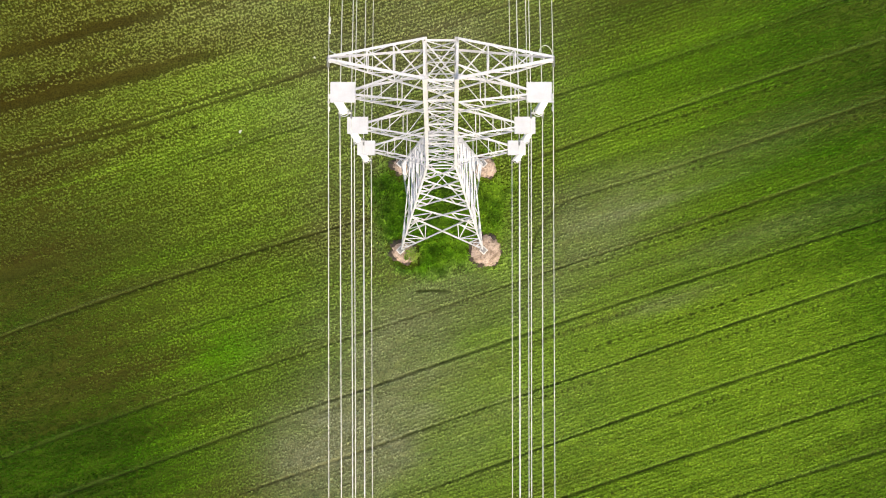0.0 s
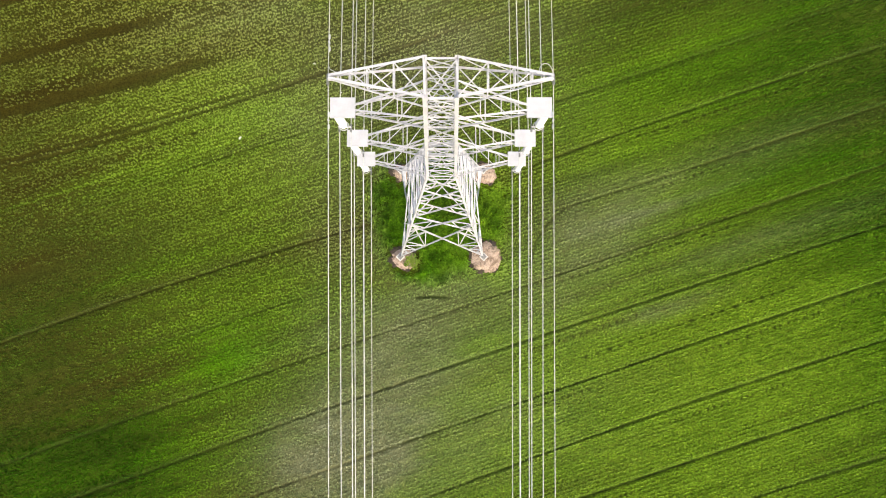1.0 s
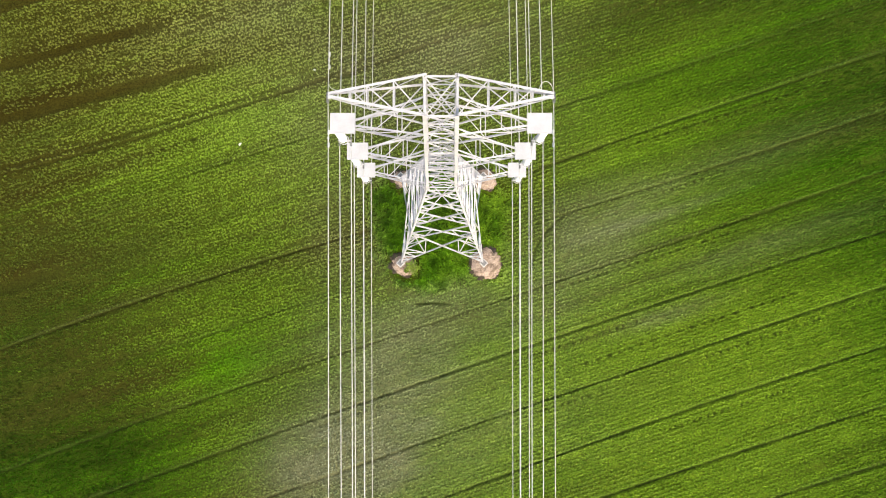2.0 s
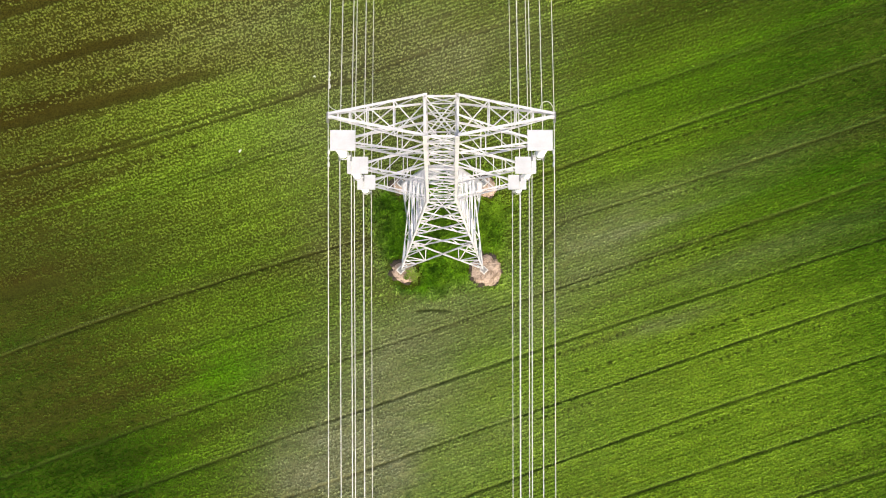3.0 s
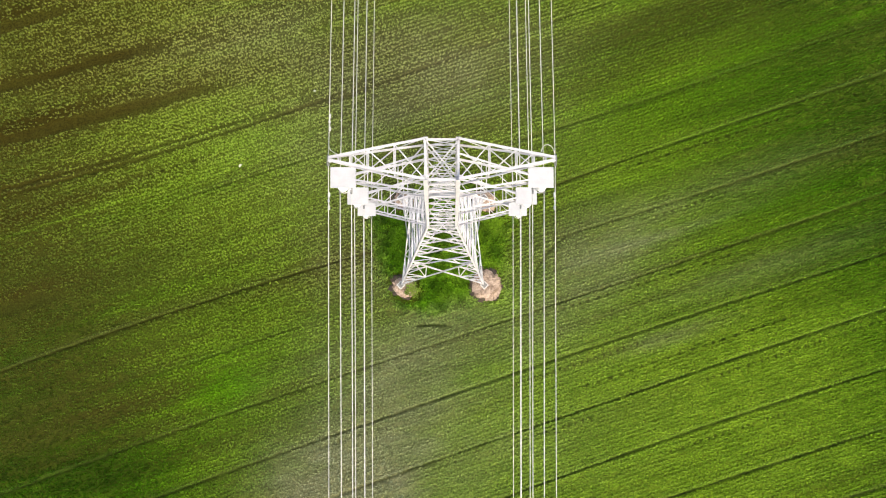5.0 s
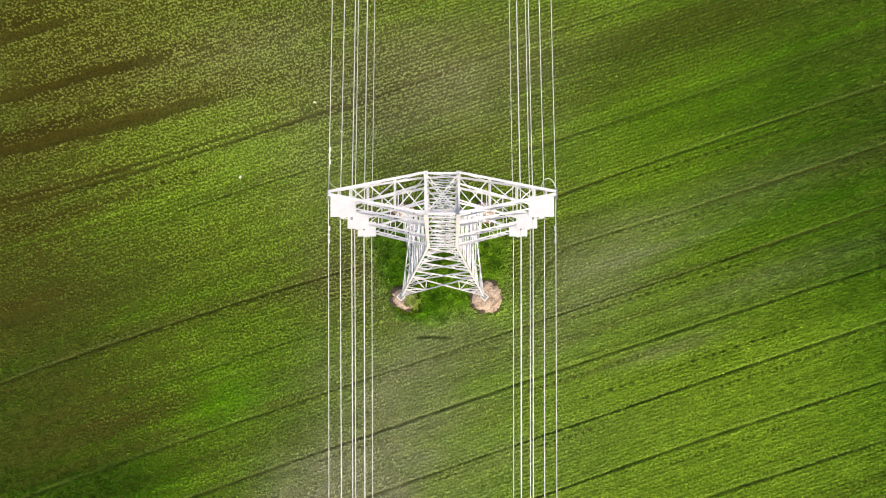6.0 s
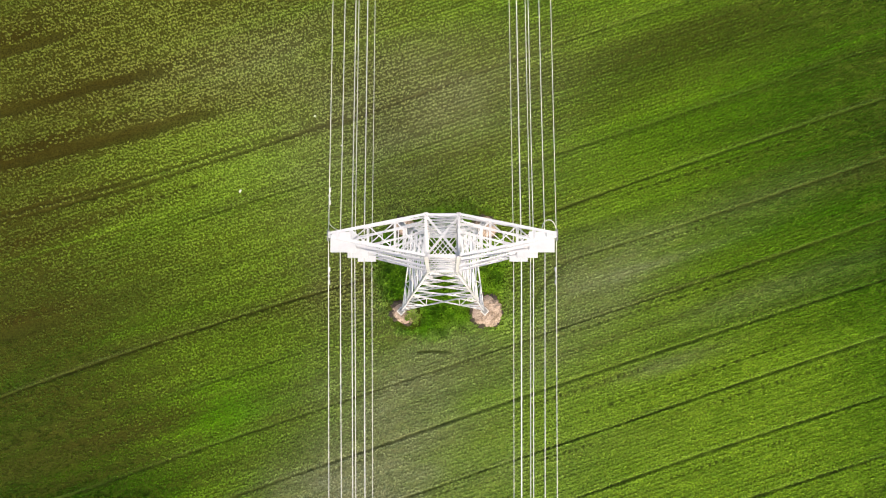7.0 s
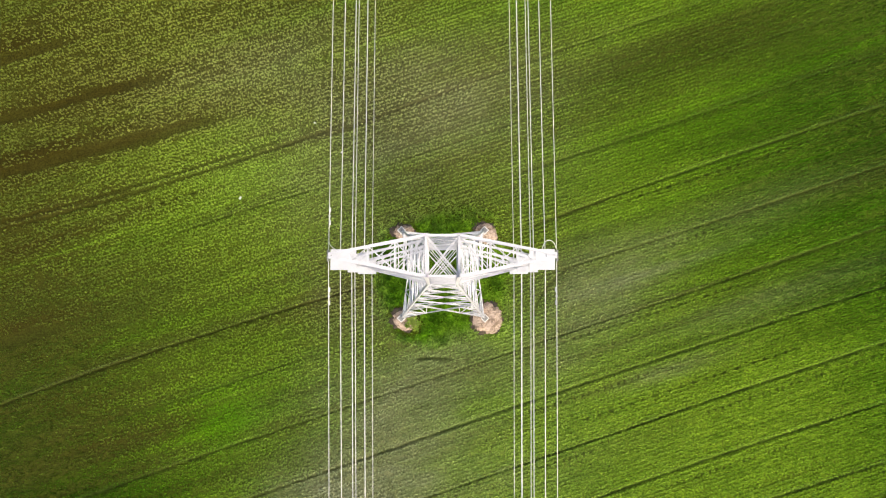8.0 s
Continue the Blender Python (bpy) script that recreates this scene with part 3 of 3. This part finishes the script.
def crossarm(side, z_tip, x_tip, z_low, z_high, tip_depth, divisions):
    """One tapering lattice arm: four chords that meet at the tip, and the lacing between them."""
    bm = bmesh.new()
    roots, tips = {}, {}
    peak = z_tip > 43
    for lev, z in (("low", z_low), ("high", z_high)):
        for sy in (-1, 1):
            hx, hy = half(z)
            roots[lev, sy] = Vector((side * hx, sy * hy, z))
            ends_at = x_tip - (0.80 if lev == "high" and not peak else 0)
            tips[lev, sy] = Vector((side * ends_at, sy * (tip_depth if lev == "low" or peak else 0.10), z_tip + (0.06 if peak else 0.14) * (1 if lev == "high" else -0.6)))
            angle_bar(bm, roots[lev, sy], tips[lev, sy], 0.088 if (lev == "high") == peak else 0.070, (0, -sy, 1 if lev == "low" else -1))
    block(bm, Matrix.Translation((side * (x_tip - 0.04), 0, z_tip - 0.14)), 0.09, tip_depth * 2 + 0.10, 0.20, 0.01)
    arm = part("crossarm", bm, steel, tower)

    def at(lev, sy, f):
        return mixed(roots[lev, sy], tips[lev, sy], f)

    for k, f in enumerate(divisions):
        g = divisions[k - 1] if k else 0.0
        down = Vector((0, 0, -1))
        for lev, s in (("high", 1), ("low", -1)):
            bar("lacing", at(lev, -1, f), at(lev, 1, f), 0.040, down, arm)
            if f - g > 0.12 and (peak or lev == "low"):
                bar("lacing", at(lev, -s, g), at(lev, s, f), 0.040, down, arm)
        for sy in (-1, 1):
            bar("lacing", at("low", sy, f), at("high", sy, f), 0.030, (0, -sy, 0), arm)
            if f - g > 0.12:
                bar("lacing", at("high", sy, g), at("low", sy, f), 0.030, (0, -sy, 0), arm)
    return arm


def guard_plate(side, x, z, arm):
    """The flat sheet that covers the arm's end above the insulator, with folded rims and stiffening straps."""
    bm = bmesh.new()
    block(bm, Matrix.Translation((side * x, 0, z)), 1.06, 0.86, 0.022, 0.006)
    for sy in (-1, 1):
        block(bm, Matrix.Translation((side * x, sy * 0.425, z - 0.06)), 1.06, 0.012, 0.07)
    for sx in (-1, 1):
        block(bm, Matrix.Translation((side * x + sx * 0.525, 0, z - 0.06)), 0.012, 0.82, 0.07)
    part("guard_plate", bm, plate_mat, arm, "flat white sheet over the insulator")


for side in (-1, 1):
    crossarm(side, 43.35, 4.03, 42.2, 43.4, 0.06, (0.32, 0.60, 0.78, 0.90))
    for z, x in ARMS:
        arm = crossarm(side, z - 0.06, x + 0.36, z - 0.1, z + 1.25, 0.045, (0.31, 0.60, 0.80))
        guard_plate(side, x, z + 0.09, arm)


# ---- footings, spoil heaps and litter ----
def footing(x, y):
    bm = bmesh.new()
    block(bm, Matrix.Translation((x, y, -0.2)) @ Matrix.Rotation(radians(45), 4, 'Z'), 0.68, 0.68, 0.62, 0.03)
    ob = part("concrete_footing", bm, concrete)
    tagged(ob, "square pale concrete footing under a tower leg", "footing", "tower footings")
    bm = bmesh.new()
    block(bm, Matrix.Translation((x, y, 0.42)) @ Matrix.Rotation(radians(45), 4, 'Z'), 0.46, 0.46, 0.035, 0.006)
    base = part("base_plate", bm, iron, ob)
    for q in range(4):
        bm = bmesh.new()
        lathe(bm, [(0.03, 0.44), (0.03, 0.52), (0.02, 0.53)], 8, Matrix.Translation((x + 0.19 * math.cos(q * math.pi / 2), y + 0.19 * math.sin(q * math.pi / 2), 0)))
        part("anchor_bolt", bm, iron, base)


def earth_mound(x, y, rx, ry, h, seed, label):
    """A low, crumbling heap of dug soil with broken edges, on a dark skirt drawn out west and north."""
    rnd = random.Random(seed)
    ph = [rnd.uniform(0, 6.28) for _ in range(4)]

    def rim(q):
        e = Vector((math.cos(q), math.sin(q), 0))
        return 1 + 0.08 * math.sin(2 * q + ph[0]) + 0.05 * math.sin(3 * q + ph[1]) + 0.16 * noise.noise(e * 1.7 + Vector((0, 0, seed))) + 0.13 * noise.noise(e * 4.5 + Vector((0, 0, seed + 5))) + 0.07 * noise.noise(e * 11 + Vector((0, 0, seed + 9)))

    def mound(scale, height, edge, shift=0.0):
        bm = bmesh.new()
        rings, seg = [], 84
        for k, f in enumerate((0.0, 0.14, 0.28, 0.42, 0.56, 0.68, 0.79, 0.88, 0.95, 1.0, 1.06)):
            ring = []
            for j in range(seg):
                q = 2 * math.pi * j / seg
                d = f * (rim(q) + shift * math.sin(4 * q + ph[2] + 1) + shift * math.sin(7 * q + ph[0])) * scale
                px, py = x + rx * d * math.cos(q) - 2.3 * shift * f, y + ry * d * math.sin(q) + 0.9 * shift * f
                lump = noise.fractal(Vector((px * 1.6, py * 1.6, seed)), 1.0, 2.0, 4)
                z = height * (1 - max(0, (f - edge) / (1.06 - edge)) ** 1.5) + (0.11 * lump + 0.05 * noise.noise(Vector((px * 7, py * 7, seed)))) * (1 - f * 0.5) if f < 1.03 else -0.08
                ring.append(bm.verts.new((px, py, z)))
            rings.append(ring)
        for r0, r1 in zip(rings[1:], rings[2:]):
            for j in range(seg):
                bm.faces.new((r0[j], r1[j], r1[(j + 1) % seg], r0[(j + 1) % seg]))
        mid = bm.verts.new((x, y, height + 0.03))
        for j in range(seg):
            bm.faces.new((mid, rings[1][j], rings[1][(j + 1) % seg]))
        bmesh.ops.delete(bm, geom=rings[0], context='VERTS')
        return bm

    heap = smooth(part("earth_mound", mound(1.0, h, 0.62), heap_mat))
    tagged(heap, label, "earth mound", "mounds at the tower feet")
    smooth(part("dark_skirt", mound(1.12, 0.11, 0.82, 0.11), skirt_soil, heap, "dark soil round the heap"))
    for k in range(44):
        q, d = rnd.uniform(0, 6.28), math.sqrt(rnd.uniform(0.04, 1.0))
        if 0.0 < d < 0.25:
            continue
        bm = bmesh.new()
        r = rnd.uniform(0.05, 0.20) * rnd.uniform(0.5, 1)
        px, py = x + rx * d * rim(q) * 0.97 * math.cos(q), y + ry * d * rim(q) * 0.97 * math.sin(q)
        g = bmesh.ops.create_icosphere(bm, subdivisions=1, radius=r, matrix=Matrix.Translation((px, py, h * (0.95 if d < 0.7 else 0.55))) @ Matrix.Rotation(rnd.uniform(0, 6), 4, 'Z') @ Matrix.Diagonal((1.2, 0.85, 0.6, 1)))
        for vert in g["verts"]:
            vert.co += Vector((rnd.uniform(-1, 1), rnd.uniform(-1, 1), rnd.uniform(-1, 1))) * r * 0.28
        part("clod", bm, clod_mat, heap)


for sx in (-1, 1):
    for sy in (-1, 1):
        footing(sx * 4.30, sy * 4.53)
earth_mound(4.55, -4.52, 1.50, 1.62, 0.34, 3, "wide crumbling mound of pale tan soil at a tower foot")
earth_mound(-3.95, -4.75, 1.32, 1.02, 0.30, 5, "low tan soil mound half overgrown with yellow grass")
earth_mound(-4.05, 4.30, 1.05, 0.85, 0.30, 8, "small pale soil mound at a tower foot")
earth_mound(4.45, 4.22, 1.15, 1.08, 0.32, 12, "rounded pale soil mound at a tower foot")


def litter(x, y, turn, size):
    bm = bmesh.new()
    n = 6
    grid = [[bm.verts.new(pose(x, y, 0.10, 0, 0, turn) @ Vector((size * (i / n - 0.5) * (1 - 0.4 * j / n), size * 0.55 * (j / n - 0.5), 0.07 * noise.noise(Vector((i * 0.9, j * 0.8, x))) + 0.05)))
             for i in range(n + 1)] for j in range(n + 1)]
    for j in range(n):
        for i in range(n):
            bm.faces.new((grid[j][i], grid[j][i + 1], grid[j + 1][i + 1], grid[j + 1][i]))
    bmesh.ops.solidify(bm, geom=bm.faces[:], thickness=0.012)
    ob = smooth(part("plastic_scrap", bm, litter_mat))
    tagged(ob, "crumpled scrap of white plastic lying in the crop", "litter", "litter in the field")


litter(-21.14, 7.95, 60, 0.42)
litter(-13.42, 15.86, -20, 0.34)
litter(-10.61, 12.75, 30, 0.26)


# ---- insulators, conductors and fittings ----
def sag(z0, y, slope, span=320.0):
    """The height of a wire y metres along the line; slope: at the tower, behind it and before it."""
    return z0 - slope[y < 0] * abs(y) * (1 - abs(y) / span)


def wire(name, x, z0, r, slope, label, category, y_end=160.0):
    bm = bmesh.new()
    ys = [-y_end, -110, -75, -50, -35, -25, -17, -11, -6, -3, -1, 0, 1, 3, 6, 11, 17, 25, 35, 50, 75, 110, y_end]
    tube(bm, [(x - 0.002 * y, y, sag(z0, y, slope)) for y in ys], r, 6)
    ob = smooth(part(name, bm, cable_mat))
    return tagged(ob, label, category, "wires of the line")


def insulator(side, x, z_hi, x_lo, z_lo):
    """A hanging string of porcelain sheds under the guard plate, with cap, yoke and clamps."""
    hang = new("insulator_string")
    tagged(hang, "white string of ribbed insulator discs hanging under a crossarm", "insulator", "insulator strings")
    top, low = Vector((side * x, 0, z_hi)), Vector((side * x_lo, 0, z_lo))
    axis = (top - low).normalized()
    turn = axis.to_track_quat('Z', 'Y').to_matrix().to_4x4()
    bm = bmesh.new()
    tube(bm, [top, low], 0.035, 8)
    part("core_rod", bm, iron, hang)
    count = 13
    for k in range(count):
        c = mixed(low, top, 0.12 + 0.76 * k / (count - 1))
        bm = bmesh.new()
        lathe(bm, [(0.04, -0.07), (0.10, -0.05), (0.185, -0.035), (0.195, -0.02), (0.13, 0.03), (0.07, 0.06), (0.05, 0.10)], 14, Matrix.Translation(c) @ turn)
        smooth(part("disc", bm, silicone, hang))
    bm = bmesh.new()
    block(bm, Matrix.Translation(low + Vector((0, 0, -0.16))), 0.62, 0.05, 0.2, 0.02)
    part("yoke_plate", bm, steel, hang)
    bm = bmesh.new()
    block(bm, Matrix.Translation(top + Vector((0, 0, -0.34))), 0.16, 0.16, 0.3, 0.02)
    part("end_fitting", bm, iron, hang)
    bm = bmesh.new()
    ring = [low + Vector((0.23 * math.cos(q), 0.21 * math.sin(q), 0.12)) for q in [2 * math.pi * k / 20 for k in range(20)]]
    tube(bm, ring + ring[:1], 0.022, 6)
    smooth(part("grading_ring", bm, steel, hang, "round pale grading ring"))
    for s in (-1, 1):
        bm = bmesh.new()
        tube(bm, [low + Vector((0.05 * s, 0, -0.04)), low + Vector((0.17 * s, 0.02, 0.0)), low + Vector((0.23 * s, 0.0, 0.12))], 0.016, 6)
        smooth(part("ring_bracket", bm, steel, hang))
    return hang


def clamp(x, z, label="grey cast clamp holding a conductor under the yoke"):
    bm = bmesh.new()
    block(bm, Matrix.Translation((x, 0, z - 0.05)), 0.09, 0.42, 0.12, 0.02)
    block(bm, Matrix.Translation((x, 0, z + 0.06)), 0.05, 0.14, 0.12, 0.01)
    ob = part("suspension_clamp", bm, iron)
    tagged(ob, label, "clamp", "conductor clamps")


def damper(x, y, z0, slope, r=0.042):
    """A vibration damper: two weights on a short strand clamped under the wire."""
    ob = new("vibration_damper")
    tagged(ob, "pale dumbbell vibration damper clamped on a wire", "damper", "vibration dampers")
    z = sag(z0, y, slope)
    bm = bmesh.new()
    tube(bm, [(x, y - 0.24, z - 0.11), (x, y, z - 0.09), (x, y + 0.24, z - 0.11)], 0.014, 6)
    part("messenger_strand", bm, cable_mat, ob)
    bm = bmesh.new()
    block(bm, Matrix.Translation((x, y, z - 0.12)), 0.06, 0.07, 0.15, 0.01)
    part("clamp", bm, steel, ob)
    for s in (-1, 1):
        bm = bmesh.new()
        m = Matrix.Translation((x, y + s * 0.24, z - 0.11)) @ Matrix.Rotation(radians(-90 * s), 4, 'X')
        lathe(bm, [(0.03, -0.09), (r, -0.07), (r, 0.05), (0.03, 0.08)], 10, m)
        smooth(part("weight", bm, steel, ob))


PHASES = ((35.95, 4.82, 4.28), (30.1, 4.95, 4.42), (24.6, 5.13, 4.61))
EARTH, LIVE = (0.066, 0.050), (0.088, 0.070)
for side in (-1, 1):
    wire("earth_wire", side * 4.09, 43.02, 0.0145, EARTH, "thin bright earth wire strung along the tower tops", "wire")
    clamp(side * 4.09, 43.06, "grey cast clamp holding an earth wire at a crossarm tip")
    for (z_wire, x_out, x_in), (z_arm, _) in zip(PHASES, ARMS):
        x_mid = (x_out + x_in) / 2
        insulator(side, x_mid, z_arm - 0.1, x_mid, z_wire + 0.3)
        for x in (x_out, x_in):
            wire("conductor", side * x, z_wire, 0.021, LIVE, "bright aluminium conductor of a twin bundle along the line", "wire")
            clamp(side * x, z_wire)
    for y in ((1.45, -1.45) if side < 0 else (-1.45,)):
        damper(side * 4.09, y, 43.02, EARTH)
damper(-5.13, 2.8, 24.6, LIVE)


def bond(pts, side):
    bm = bmesh.new()
    tube(bm, [(side * x, y, z) for x, y, z in pts], 0.014, 6)
    ob = smooth(part("bonding_jumper", bm, cable_mat))
    tagged(ob, "thin looped bonding cable between crossarm tip and earth wire", "cable")


bond([(3.80 - 0.28 * math.cos(q), 0.08 + 0.46 * math.sin(q) ** 0.9, 43.38 - 0.35 * q / math.pi) for q in [math.pi * k / 18 for k in range(18)]], 1)
bond([(4.08 - 0.46 * (k / 12) ** 1.8, 0.60 - 0.47 * (k / 12) ** 0.7, 43.0 + 0.36 * k / 12) for k in range(13)], -1)
